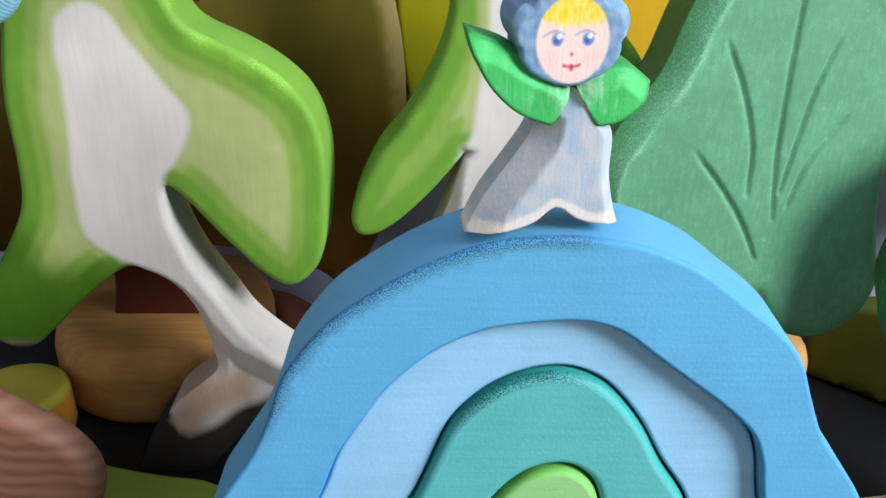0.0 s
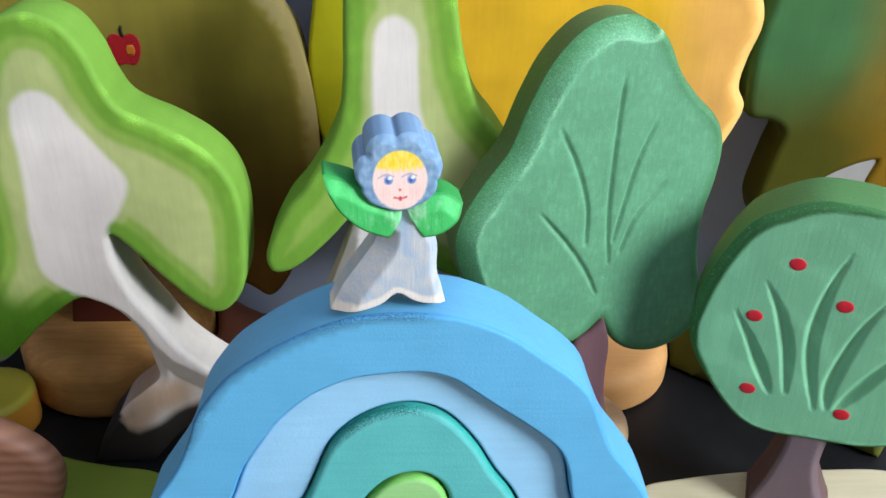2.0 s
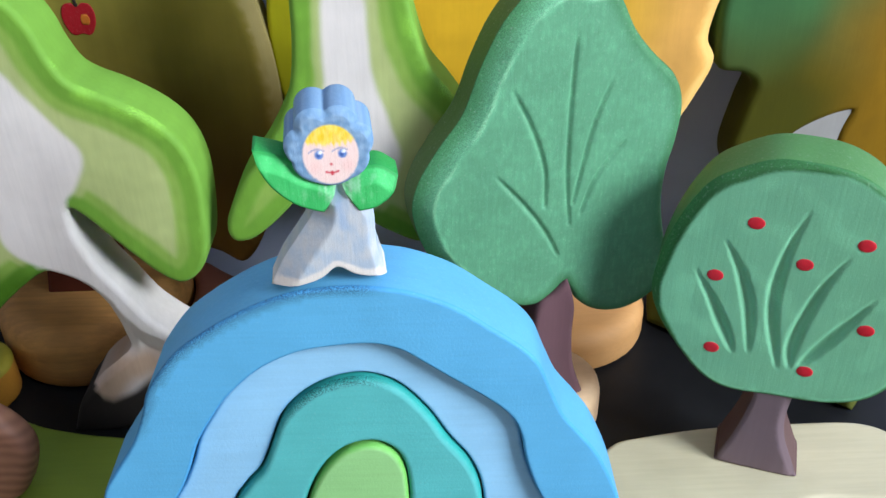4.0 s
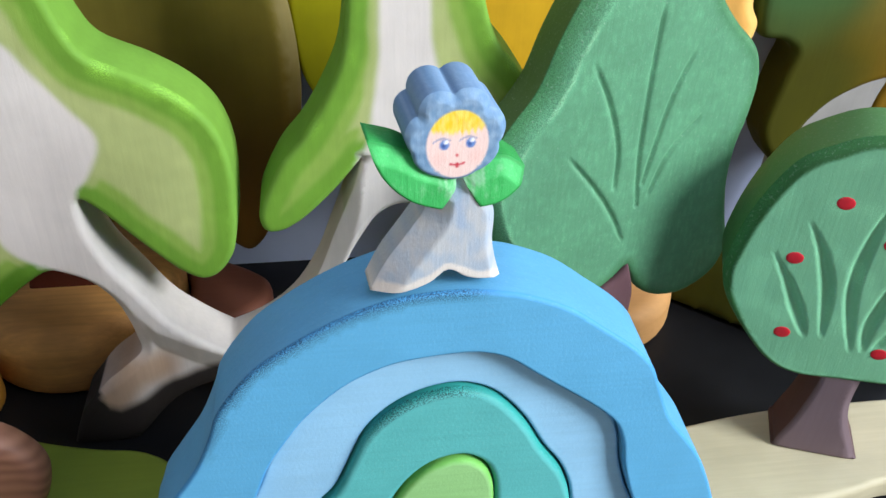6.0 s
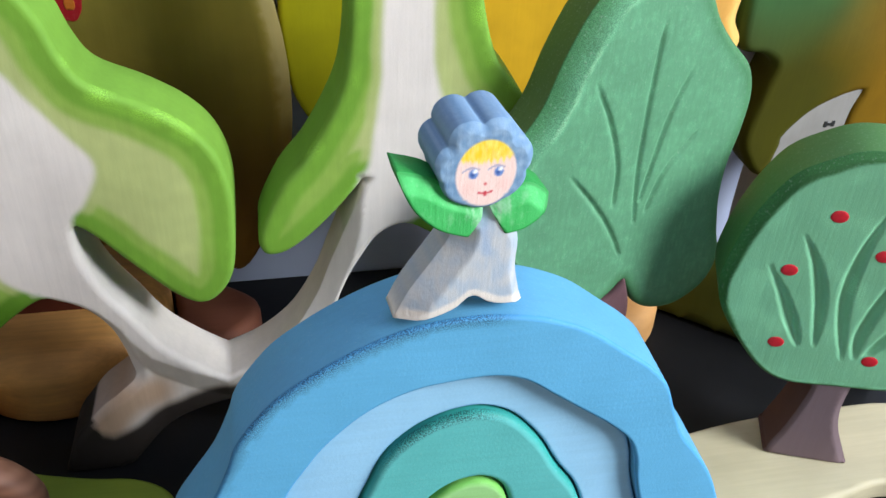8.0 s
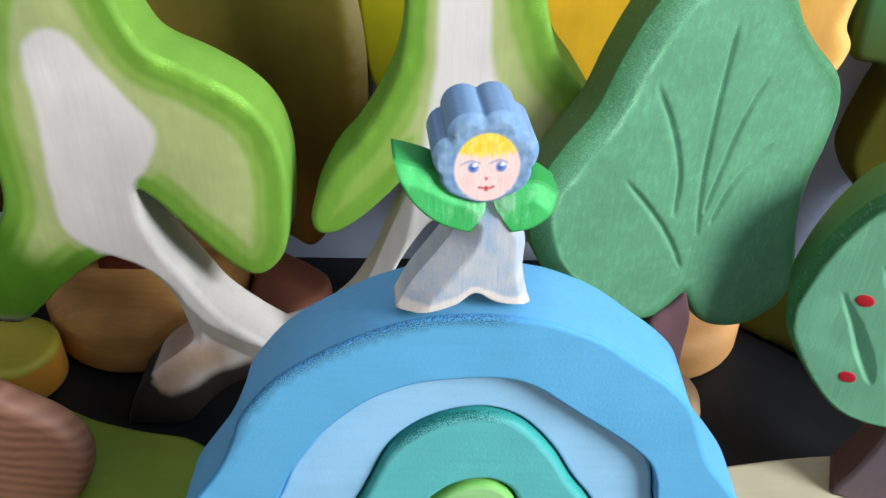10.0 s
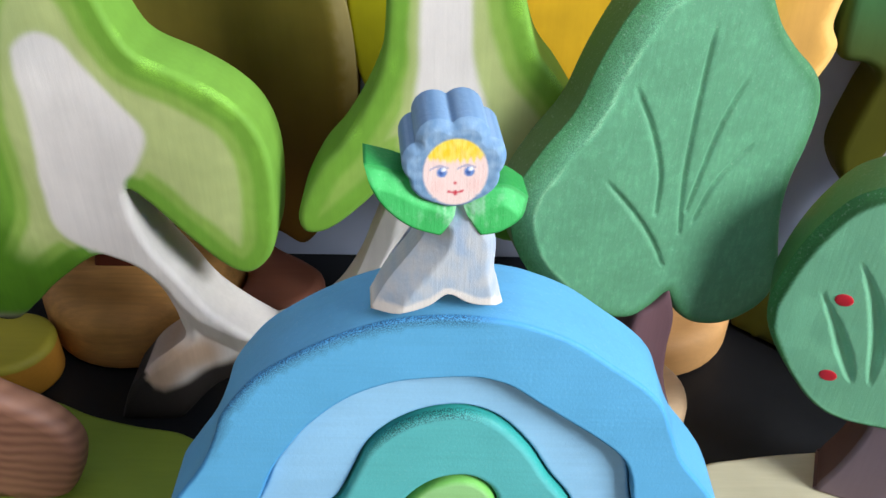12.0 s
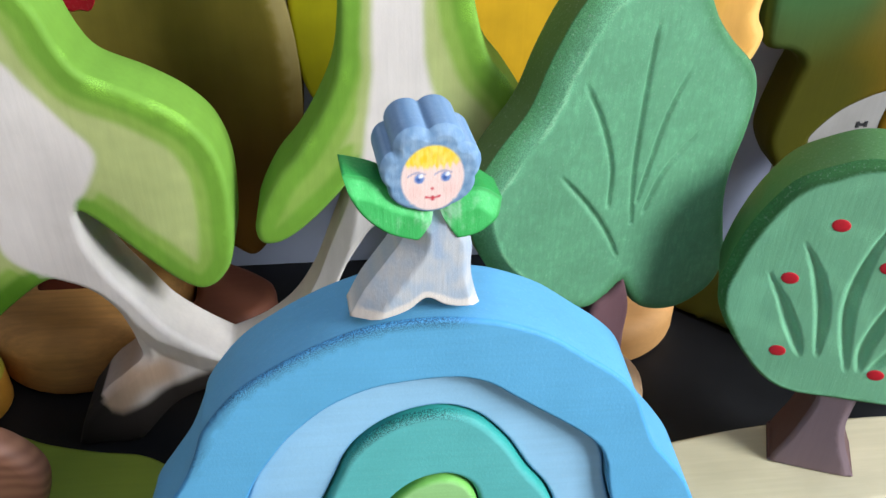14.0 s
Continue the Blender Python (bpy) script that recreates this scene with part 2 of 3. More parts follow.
def part(name, bm, material, parent=None, label=""):
    """Links a bmesh as one mesh object, under a thing or a part if one is given."""
    bmesh.ops.recalc_face_normals(bm, faces=bm.faces)
    me = bpy.data.meshes.new(name)
    bm.to_mesh(me)
    bm.free()
    me.materials.append(material)
    ob = new(name, me)
    ob.parent = parent
    if label:
        tagged(ob, label)
    return ob


GROUND = -10.0


def grounded(points):
    """The outline with its foot let down to the table."""
    return [(x, GROUND if z <= 0.01 else z) for x, z in points]


def thing(name, m, label, category, group="", kind=""):
    ob = new(name)
    ob.empty_display_size = 0.02
    ob.matrix_world = m
    return tagged(ob, label, category, group, kind)


def flat(colour):
    c = np.array(colour)
    return lambda q, d: np.repeat(c[None], len(q), 0) * (1 + 0.06 * wobble(q, 18, 3.1))[:, None]


def box(bm, lo, hi):
    made = bmesh.ops.create_cube(bm, size=1)["verts"]
    for v in made:
        v.co = [lo[i] + (v.co[i] + 0.5) * (hi[i] - lo[i]) for i in range(3)]
    return bm


def slab(ring, z0, z1, bevel, paint, step=4.0, dome=0.0, side=None):
    """A plate lying flat: the outline ring in mm (x, y), its top at z1."""
    bm = bmesh.new()
    board(bm, ring, z1 - z0, bevel, paint, step=step, dome=dome, side=side, back_bevel=min(bevel, 5))
    for v in bm.verts:
        x, y, z = v.co
        v.co = (x, z, z1 / 1000 - y)
    return bm


def round_ring(cx, cy, rx, ry, n=40, wob=0.0, seed=0.0):
    a = np.linspace(0, 2 * np.pi, n, endpoint=False)
    r = 1 + wob * np.sin(3 * a + seed) + wob * 0.6 * np.sin(5 * a + 2 * seed)
    return np.stack([cx + rx * r * np.cos(a), cy + ry * r * np.sin(a)], 1)


# ---- structure ----
def wall(name, lo, hi, material, label):
    ob = part(name, box(bmesh.new(), lo, hi), material)
    return tagged(ob, label, "wall", kind="structure")


# black table that carries everything, with soft edges
table = thing("table", Matrix.Identity(4), "black lacquered table below the wooden toys", "table", kind="structure")
top = bmesh.new()
box(top, (-0.75, -0.16, -0.05), (0.75, 0.488, GROUND / 1000))
bmesh.ops.bevel(top, geom=[e for e in top.edges if e.calc_length() > 1.0], offset=0.004, segments=3, affect="EDGES")
part("table_top", top, M_TABLE, table)
for x, y in ((-0.70, -0.11), (0.70, -0.11), (-0.70, 0.44), (0.70, 0.44)):
    part("leg", box(bmesh.new(), (x - 0.03, y - 0.03, -0.75), (x + 0.03, y + 0.03, -0.05)), M_TABLE, table)
wall("wall_north", (-2.0, 0.49, -0.75), (1.82, 0.60, 1.75), M_WALL, "pale grey-white wall behind the toys")
# unseen walls: the right with a window opening, the rear with a fill-lamp opening
for name, lo, hi in (("wall_east", (1.70, -2.0, -0.75), (1.82, 0.49, 0.55)), ("wall_east_upper", (1.70, -2.0, 1.68), (1.82, 0.49, 1.75)),
                     ("wall_east_side", (1.70, -0.20, 0.55), (1.82, 0.49, 1.68)), ("wall_east_end", (1.70, -2.0, 0.55), (1.82, -1.40, 1.68)),
                     ("wall_west", (-2.0, -2.0, -0.75), (-1.88, 0.49, 1.75)),
                     ("wall_south", (-1.88, -2.12, -0.75), (1.70, -2.0, 0.05)), ("wall_south_upper", (-1.88, -2.12, 1.45), (1.70, -2.0, 1.75)),
                     ("wall_south_side", (-1.88, -2.12, 0.05), (-1.76, -2.0, 1.45)), ("wall_south_end", (-0.54, -2.12, 0.05), (1.70, -2.0, 1.45))):
    wall(name, lo, hi, M_ROOM, "plain beige wall of the room")
tagged(part("ceiling", box(bmesh.new(), (-2.0, -2.12, 1.75), (1.82, 0.60, 1.85)), M_WALL), "plain white ceiling of the room", "ceiling", kind="structure")
tagged(part("floor", box(bmesh.new(), (-2.0, -2.12, -0.85), (1.82, 0.60, -0.75)), M_FLOOR), "brown wooden floor of the room", "floor", kind="structure")

# ---- nested hill ----
HILL = Matrix.Translation((0.03, 0.213, 0.0))


def shade_rim(face, rim, width=1.8):
    """Glaze that stands darker on the sawn edge than on the face."""
    def paint(q, d):
        return blend(rim, face, step01(d + 0.3 * wobble(q, 3, 1.7), 0.2, width)) * (1 + 0.03 * wobble(q, 25, 5.0))[:, None]
    return paint


def torn_edge(q, d):
    """End grain torn by the saw, along the upper left of the edge."""
    d = np.min([path_distance(q, line)[0] for line in TORN], 0)
    along = step01(-q[:, 0] + 20 * wobble(q, 30, 3.3), -30, 0) * step01(q[:, 1], 95, 120)
    return np.clip(along * (1 - step01(d, 2.2, 3.2)), 0, 1.0)


OUTER = [(-118, 0), (-118, 0), (-116, 25), (-110, 55), (-106, 67), (-103, 75), (-96, 86), (-87, 100), (-80.5, 115), (-77.5, 124), (-72, 133), (-63, 144), (-52, 152.5),
         (-41, 159.5), (-29, 165.5), (-15, 170), (2, 171.5), (16, 170), (26, 167.5), (40, 161), (53, 151), (64, 142), (71.5, 133), (77, 119), (82.5, 106), (91, 94), (99, 81), (107, 61),
         (112, 43), (118, 14), (119, 0), (119, 0)]
MIDDLE = [(93, 0), (93, 0), (87, 27), (81, 47), (73, 66), (68, 83), (65.5, 97), (61, 107.5), (51, 117.5), (39, 127), (29, 135), (20, 142), (9, 145.5), (-7, 144.7), (-20, 142), (-34, 134.5),
          (-47, 122), (-55, 110.5), (-62, 98.5), (-67.5, 84), (-73, 72), (-81, 57), (-87, 32), (-89, 0), (-89, 0)]
INNER = [(52, 0), (52, 0), (52, 26), (52, 45), (50.5, 65), (45.5, 80.5), (37, 94), (29, 109), (18.5, 122), (8, 127.5), (-2, 127.5), (-12, 124), (-21, 117.5), (-28.5, 108), (-34.5, 93),
         (-40, 80), (-47, 71), (-55, 57), (-59, 30), (-60, 0), (-60, 0)]
CORE = [(20, 0), (20, 0), (20, 30), (20, 68), (18, 83), (13, 91), (5, 94), (-6, 90), (-16, 78), (-24, 58), (-31, 28), (-33, 0), (-33, 0)]


def arch_ring(outside, hole):
    """One ring round an arch that is open at its foot."""
    o, h = smooth_ring(outside[1:-1], closed=False), smooth_ring(hole[1:-1], closed=False)
    return np.concatenate([o, h])


def fine(ring, gap=4.0):
    """The ring with its long straight sides divided."""
    out = []
    for a, b in zip(ring, np.roll(ring, -1, 0)):
        n = max(1, int(np.hypot(*(b - a)) / gap))
        out += [a + (b - a) * k / n for k in range(n)]
    return np.array(out)


def nudge(points, gap):
    """Control points moved inwards by gap mm towards the arch's middle."""
    out = []
    for x, z in points:
        r = math.hypot(x - 3, z) or 1
        k = max(r - gap, 0) / r
        out.append((3 + (x - 3) * k, z * k))
    return out


TORN = [smooth_ring(line[1:-1], closed=False) for line in (OUTER, nudge(INNER, 1.2), nudge(CORE, 1.6))]
for name, ring, colour, rim, front, thick, bevel, label in (
        ("hill_arch", arch_ring(grounded(OUTER), grounded(MIDDLE)), lin(97, 172, 212), lin(74, 150, 202), 0, 30, 1.3, "sky-blue glazed wooden hill arch, the outermost of a nested set"),
        ("hill_arch", arch_ring(grounded(nudge(MIDDLE[::-1], 0.7)), grounded(INNER)), lin(150, 198, 227), lin(112, 170, 212), 5, 25, 1.2, "pale-blue glazed wooden hill arch nested under the blue one"),
        ("hill_arch", arch_ring(grounded(nudge(INNER[::-1], 1.2)), grounded(CORE)), lin(94, 183, 180), lin(48, 156, 146), 2, 28, 2.6, "teal glazed wooden hill arch nested under the pale-blue one"),
        ("hill_core", fine(smooth_ring(grounded(nudge(CORE[1:-1], 1.6))[::-1], closed=False)), lin(150, 202, 130), lin(116, 184, 86), 1, 29, 2.0, "light-green wooden hill core filling the teal arch")):
    bm = bmesh.new()
    board(bm, fine(ring), thick, bevel, shade_rim(colour, rim), step=3.0, depth=front, mask=None if label.startswith("pale") else torn_edge,
          side=flat(lin(92, 159, 197)) if label.startswith("sky") else None)
    ob = part(name, bm, M_HILL)
    ob.matrix_world = HILL
    tagged(ob, label, "wooden arch", "nested hill arches")

# ---- two-crowned tree ----
TREE2 = [(-85, 99), (-106, 83), (-119, 70), (-131, 60), (-142, 61), (-150, 70), (-147, 86), (-131, 111), (-122, 129), (-120, 149), (-120, 170), (-117, 191),
         (-112, 211), (-105, 229), (-94, 241), (-80, 244), (-66, 239), (-57, 226), (-52, 211), (-45, 200), (-27, 191), (-12, 181), (-2, 169),
         (3, 152), (3, 130), (0, 107), (-7, 95), (-16, 91), (-26, 97), (-36, 108), (-46, 120), (-54, 130), (-62, 136), (-62, 120), (-56, 102), (-46, 85),
         (-36, 68), (-22, 54), (-9, 44), (-9, 44)]
TREE2B = [(8, 52), (24, 66), (36, 86), (43, 104), (49, 120), (54, 134), (59, 151), (59, 151), (47, 136), (33, 122), (22, 115), (14, 116), (13, 127), (23, 148), (34, 162),
          (44, 179), (51, 196), (54, 216), (55, 238), (57, 264), (65, 284), (81, 291), (96, 283), (103, 264), (105, 245), (108, 225), (114, 204), (124, 190),
          (136, 170), (142, 150), (138, 130), (125, 116), (108, 111), (92, 118), (78, 126), (66, 122), (58, 111), (50, 96)]
TREE2C = [(43, 75), (40, 50), (46, 26), (58, 8), (58, 0), (58, 0), (28, 0), (28, 0), (18, 16), (2, 24), (-18, 22), (-40, 12), (-62, 0), (-62, 0), (-94, 0), (-94, 0), (-87, 9), (-80, 19), (-71, 30),
          (-60, 39), (-52, 46), (-52.5, 56), (-54, 67), (-57, 79), (-64, 91), (-75, 98)]
BARE_L = smooth_ring([(-95, 198), (-92, 205), (-83, 210), (-74, 206), (-68, 196), (-61, 185), (-50, 171), (-49, 161), (-56, 148), (-62, 139), (-58, 120), (-46, 100), (-56, 84),
                      (-70, 97), (-85, 105), (-96, 114), (-99, 132), (-97, 154), (-96, 174)])
BARE_R = smooth_ring([(69, 236), (77, 244), (86, 237), (88, 214), (89, 200), (94, 182), (99, 160), (92, 140), (75, 124), (60, 108), (42, 96), (50, 125), (57, 150), (61, 160), (65, 180), (67, 205)])
WHITE_L = np.array([(-68, 100), (-50, 76), (-35, 45), (-30, 25), (-60, 8)], float)
WHITE_L_R = np.array([12, 22, 30, 26, 34], float)
WHITE_R = np.array([(58, 114), (42, 80), (15, 40), (40, 15)], float)
WHITE_R_R = np.array([12, 22, 34, 34], float)


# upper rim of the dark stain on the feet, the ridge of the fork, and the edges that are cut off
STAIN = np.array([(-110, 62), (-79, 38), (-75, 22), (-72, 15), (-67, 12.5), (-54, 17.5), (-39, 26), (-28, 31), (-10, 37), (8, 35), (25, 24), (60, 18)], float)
RIDGE = np.array([(-75, 110), (-62, 93), (-52, 77), (-42, 62), (-25, 51), (-9, 44), (8, 52), (30, 52), (70, 40)], float)
TREE2_CUTS = [(smooth_ring(TREE2B[:7], 6, closed=False), (6.0, 9.0, 9.0, 6.0, 0.0)), (smooth_ring(TREE2C[16:], 6, closed=False), (2.0, 4.5, 5.0, 4.5, 1.0))]


def fork_carve(q, d):
    """Below the ridge the trunk falls back."""
    below = np.interp(q[:, 0], RIDGE[:, 0], RIDGE[:, 1]) - q[:, 1]
    return 0.34 * np.clip(below, 0, 16) * step01(q[:, 0], -64, -40) * (1 - step01(q[:, 0], 55, 70))


def bare_depth(q):
    """How far inside the bare wood of the forked trunk the points lie, in mm."""
    best = np.full(len(q), -1e9)
    for line, radius in ((WHITE_L, WHITE_L_R), (WHITE_R, WHITE_R_R)):
        dist, where = path_distance(q, line)
        best = np.maximum(best, np.interp(where * (len(line) - 1), np.arange(len(line)), radius) - dist)
    for ring in (BARE_L, BARE_R):
        dist = path_distance(q, ring, True)[0]
        best = np.maximum(best, np.where(inside(q, ring), dist, -dist))
    return best


def tree2_paint(q, d):
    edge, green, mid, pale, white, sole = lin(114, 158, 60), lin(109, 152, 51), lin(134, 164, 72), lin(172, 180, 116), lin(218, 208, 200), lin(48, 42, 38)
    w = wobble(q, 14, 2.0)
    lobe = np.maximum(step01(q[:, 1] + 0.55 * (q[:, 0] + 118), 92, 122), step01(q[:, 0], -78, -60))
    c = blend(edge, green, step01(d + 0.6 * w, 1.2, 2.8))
    # Lower left of the crown: deeper green stain, with shade painted in.
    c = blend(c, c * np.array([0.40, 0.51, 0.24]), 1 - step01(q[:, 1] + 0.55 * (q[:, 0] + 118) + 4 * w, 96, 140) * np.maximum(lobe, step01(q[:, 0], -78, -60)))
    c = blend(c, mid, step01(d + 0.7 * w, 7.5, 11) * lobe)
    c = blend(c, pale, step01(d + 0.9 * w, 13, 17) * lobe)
    bare = bare_depth(q)
    c = blend(c, pale, 0.8 * step01(bare + 2 * w, -6, -3) * step01(d, 6, 12) * (0.35 + 0.65 * lobe))
    c = blend(c, white, step01(bare + 1.0 * w, -1.8, 1.8))
    # Bare tan wood of the foot, deepened and widened for the trunk's warm shade.
    bared_shade = path_distance(q, np.array([(-70, 18), (-57, 34), (-44, 36)], float))[0]
    c = blend(c, lin(190, 154, 122), 0.85 * step01(9 + 2 * w - bared_shade, -6, 6))
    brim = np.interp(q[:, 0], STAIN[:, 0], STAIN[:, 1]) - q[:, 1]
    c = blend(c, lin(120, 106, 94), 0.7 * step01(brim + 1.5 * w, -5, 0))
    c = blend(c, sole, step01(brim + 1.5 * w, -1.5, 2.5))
    c = c * (1 + 0.07 * wobble(q, 6, 3.0) * step01(-bare, 0, 4))[:, None]
    return c * (1 + 0.04 * wobble(q * np.array([3.0, 0.4]), 14, 9.0))[:, None]


def tree2_scuffs(q, d):
    """Paint rubbed off in patches along the upper edges."""
    return 0.9 * (1 - step01(d, 3, 8)) * step01(wobble(q, 9, 5.5), 0.0, 0.35) * step01(q[:, 1], 140, 185)


tree = thing("double_tree", Matrix.Translation((-0.05, 0.334, 0)), "wooden toy tree with two light-green crowns and forked white trunk", "toy tree", "toy trees")


whole = bmesh.new()
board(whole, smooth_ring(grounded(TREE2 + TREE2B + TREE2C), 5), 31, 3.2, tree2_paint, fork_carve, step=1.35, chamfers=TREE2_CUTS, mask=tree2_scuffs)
bmesh.ops.recalc_face_normals(whole, faces=whole.faces)
bmesh.ops.triangulate(whole, faces=[f for f in whole.faces if len(f.verts) > 4])
whole.faces.index_update()
middles = np.array([tuple(f.calc_center_median()) for f in whole.faces])[:, (0, 2)] * 1000
home = ["trunk" if b > 0 else "crown" if x < 10 else "crown_two" for b, x in zip(bare_depth(middles), middles[:, 0])]
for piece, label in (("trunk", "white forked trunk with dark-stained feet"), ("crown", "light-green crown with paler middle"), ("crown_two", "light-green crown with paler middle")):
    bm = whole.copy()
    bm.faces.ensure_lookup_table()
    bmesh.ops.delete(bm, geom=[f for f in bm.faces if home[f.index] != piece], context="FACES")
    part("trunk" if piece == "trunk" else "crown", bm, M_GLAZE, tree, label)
whole.free()


# ---- leaf tree ----
def strokes(lines, width, deep, rib=0.0):
    curves = [smooth_ring(s, 8, closed=False) for s in lines]

    def carve(q, d):
        y = np.zeros(len(q))
        for c in curves:
            dist, where = path_distance(q, c)
            w = width * (0.25 + 1.1 * np.sqrt(np.maximum(where * (1 - where), 0)) * 1.4)
            y = np.maximum(y, deep * np.exp(-(dist / w) ** 2) * np.minimum(1, 6 * where + 0.1))
        return y
    return carve


def gouges(lines, width, deep):
    """Hollow cuts like willow leaves: widest at two thirds of their length, pointed at both ends."""
    curves = [smooth_ring(s, 8, closed=False) for s in lines]

    def carve(q, d):
        y = np.zeros(len(q))
        for c in curves:
            dist, where = path_distance(q, c)
            w = width * (0.06 + np.sin(np.pi * np.clip(where, 0, 1) ** 1.35) ** 0.8)
            y = np.maximum(y, deep * (w / width) * np.clip(1 - (dist / w) ** 2, 0, 1))
        return y
    return carve


LEAF = [(9, 95), (9, 95), (2, 88), (-8, 83), (-25, 88), (-45, 101), (-59.5, 121), (-66, 143), (-63.5, 158), (-54, 174), (-42, 190), (-34, 210), (-24, 229), (-11, 242), (3, 247),
        (16, 245), (26, 237), (35, 221), (45, 209), (57, 197), (62, 183), (61, 165), (58, 149), (58, 131), (62, 111), (66, 95), (62, 81), (52, 73), (40, 70), (27, 73), (17, 81)]
LEAF_CUT = smooth_ring(LEAF[5:16], 6, closed=False)


def chalk(q, d):
    """Wood showing through the glaze, most on the cut edge."""
    cut = path_distance(q, LEAF_CUT)[0]
    return np.clip(0.75 * (1 - step01(cut + 2 * wobble(q, 8, 2.2), 7.5, 11)) + 0.34 * step01(wobble(q * np.array([1.0, 0.3]), 1.6, 9.1) + 0.5 * wobble(q, 9, 1.1), -0.1, 0.6), 0, 0.8)


LEAF_VEINS = [[(7, 224), (6, 198), (6, 158), (9, 128)], [(-22, 202), (-12, 182), (-5, 160), (-4, 140)], [(-29, 161), (-15, 144), (-4, 128), (4, 112)],
              [(25, 200), (18, 181), (14, 162), (10, 140)], [(35, 170), (21, 153), (14, 133)]]


def leaf_paint(q, d):
    w = wobble(q, 9, 4.0)
    c = blend(lin(64, 118, 74), lin(90, 145, 108), step01(d + 1.0 * w, 0.5, 8.5))
    cut = path_distance(q, LEAF_CUT)[0]
    c = blend(c, lin(128, 176, 136), 0.55 * step01(0.9 - np.abs(cut - 8.6 + 0.8 * w), 0, 0.6) * step01(wobble(q, 12, 7.0), -0.5, 0.2))
    c = c * (1 + 0.07 * wobble(q * np.array([0.5, 1.0]), 2.6, 3.0) + 0.05 * wobble(q, 1.2, 5.0))[:, None]
    return c * (1 + 0.10 * wobble(q, 22, 6.0))[:, None]


tree = thing("leaf_tree", pose(0.12, 0.317, 0, 0, 0, 14), "dark-green wooden toy tree with carved leaf veins and brown trunk", "toy tree", "toy trees")
bm = bmesh.new()
board(bm, smooth_ring(LEAF), 25, 3.5, leaf_paint, strokes(LEAF_VEINS, 0.95, 1.7), step=1.05, chamfers=[(LEAF_CUT, 8.5)], mask=chalk, side=flat(lin(84, 112, 62)))
part("crown", bm, M_LEAF, tree)
bm = bmesh.new()
board(bm, smooth_ring([(10, 98), (10, 98), (3, 90), (-6, 82), (-8, 60), (-10, 40), (-14, 18), (-14, 18), (24, 18), (24, 18), (17, 40), (15, 60), (15, 80)]), 26, 3, flat(lin(104, 74, 78)), step=3, depth=-1.5)
part("trunk", bm, M_GLAZE, tree, "dull purple-brown trunk")
bm = slab(round_ring(5, 18, 35, 32), GROUND, 20, 9, flat(lin(212, 176, 136)))
part("base", bm, M_GLAZE_X, tree, "pale bare-wood round base")

# ---- berry bush ----
BUSH = [(12, 55), (-9, 54), (-23, 60), (-36.5, 75), (-47.5, 92), (-51.5, 106), (-50, 121), (-46, 137), (-40, 152), (-32, 165), (-21, 173), (-8, 179), (6, 180), (22, 178), (36, 171),
        (50, 158), (62, 140), (68, 120), (68, 98), (62, 78), (52, 64), (36, 57)]
BUSH_VEINS = [[(-34, 122), (-24, 106), (-16, 90), (-10, 77)], [(-23, 139), (-14, 124), (-7, 104), (-3, 78)], [(10, 160), (4, 136), (3, 106), (11, 72)],
              [(30, 141), (21, 119), (15, 90), (16, 74)], [(44, 120), (32, 98), (19, 75)]]


BUSH_CUT = smooth_ring(BUSH[3:14], 6, closed=False)


def bush_paint(q, d):
    near, where = path_distance(q, BUSH_CUT)
    rim = np.where(near < d + 0.5, 1.2 + 3.2 * np.clip(5 * where * (1 - where), 0, 1), 1.2)
    c = blend(lin(48, 100, 52), lin(120, 182, 140), step01(d + 0.4 * wobble(q, 7, 8.0), rim, rim + 1.6))
    return c * (1 + 0.07 * wobble(q, 20, 2.5))[:, None]


bush_pose = pose(0.2135, 0.279, 0, 0, 0, -21)
tree = thing("berry_bush", bush_pose, "green wooden toy bush with carved blades and red painted berries", "toy bush", "toy trees")
bm = bmesh.new()
board(bm, smooth_ring(BUSH), 30, 2.2, bush_paint, gouges(BUSH_VEINS, 3.0, 2.7), step=1.15, chamfers=[(BUSH_CUT, (0.0, 4.0, 4.5, 4.5, 4.0, 0.0))], side=flat(lin(76, 122, 68)), mask=lambda q, d: 0.5 * (1 - step01(d, 2.0, 4.0)) + 0.3 * step01(wobble(q, 14, 3.1), 0.1, 0.5))
part("crown", bm, M_LEAF, tree)
bm = bmesh.new()
board(bm, smooth_ring([(3, 57), (3, 57), (3.5, 50), (1.5, 38), (-2, 23), (-6, 11), (-7, 6), (-5.5, 4), (29, 4), (31, 6.5), (28, 14), (23, 26), (20.5, 37), (20.5, 48), (21.5, 57), (21.5, 57)]), 27, 2.0, flat(lin(112, 94, 98)), step=2, depth=1,
      chamfers=[(smooth_ring([(31, 6.5), (28, 14), (23, 26), (20.5, 37), (20.5, 48), (21.5, 57)], 6, closed=False), 3.0)], side=flat(lin(92, 68, 66)))
part("trunk", bm, M_GLAZE, tree, "greyish purple-brown trunk")
for x, z in ((-24, 119), (-11, 149), (12, 132), (-20, 78), (23, 74), (34, 146), (43, 103), (55, 128)):
    bm = bmesh.new()
    bmesh.ops.create_uvsphere(bm, u_segments=16, v_segments=8, radius=1)
    for v in bm.verts:
        v.co = (x / 1000 + v.co.x * 0.0037, -0.0001 + v.co.y * 0.0004, z / 1000 + v.co.z * 0.0031)
    for f in bm.faces:
        f.smooth = True
    part("berry", bm, M_RED, tree, "round red painted berry")

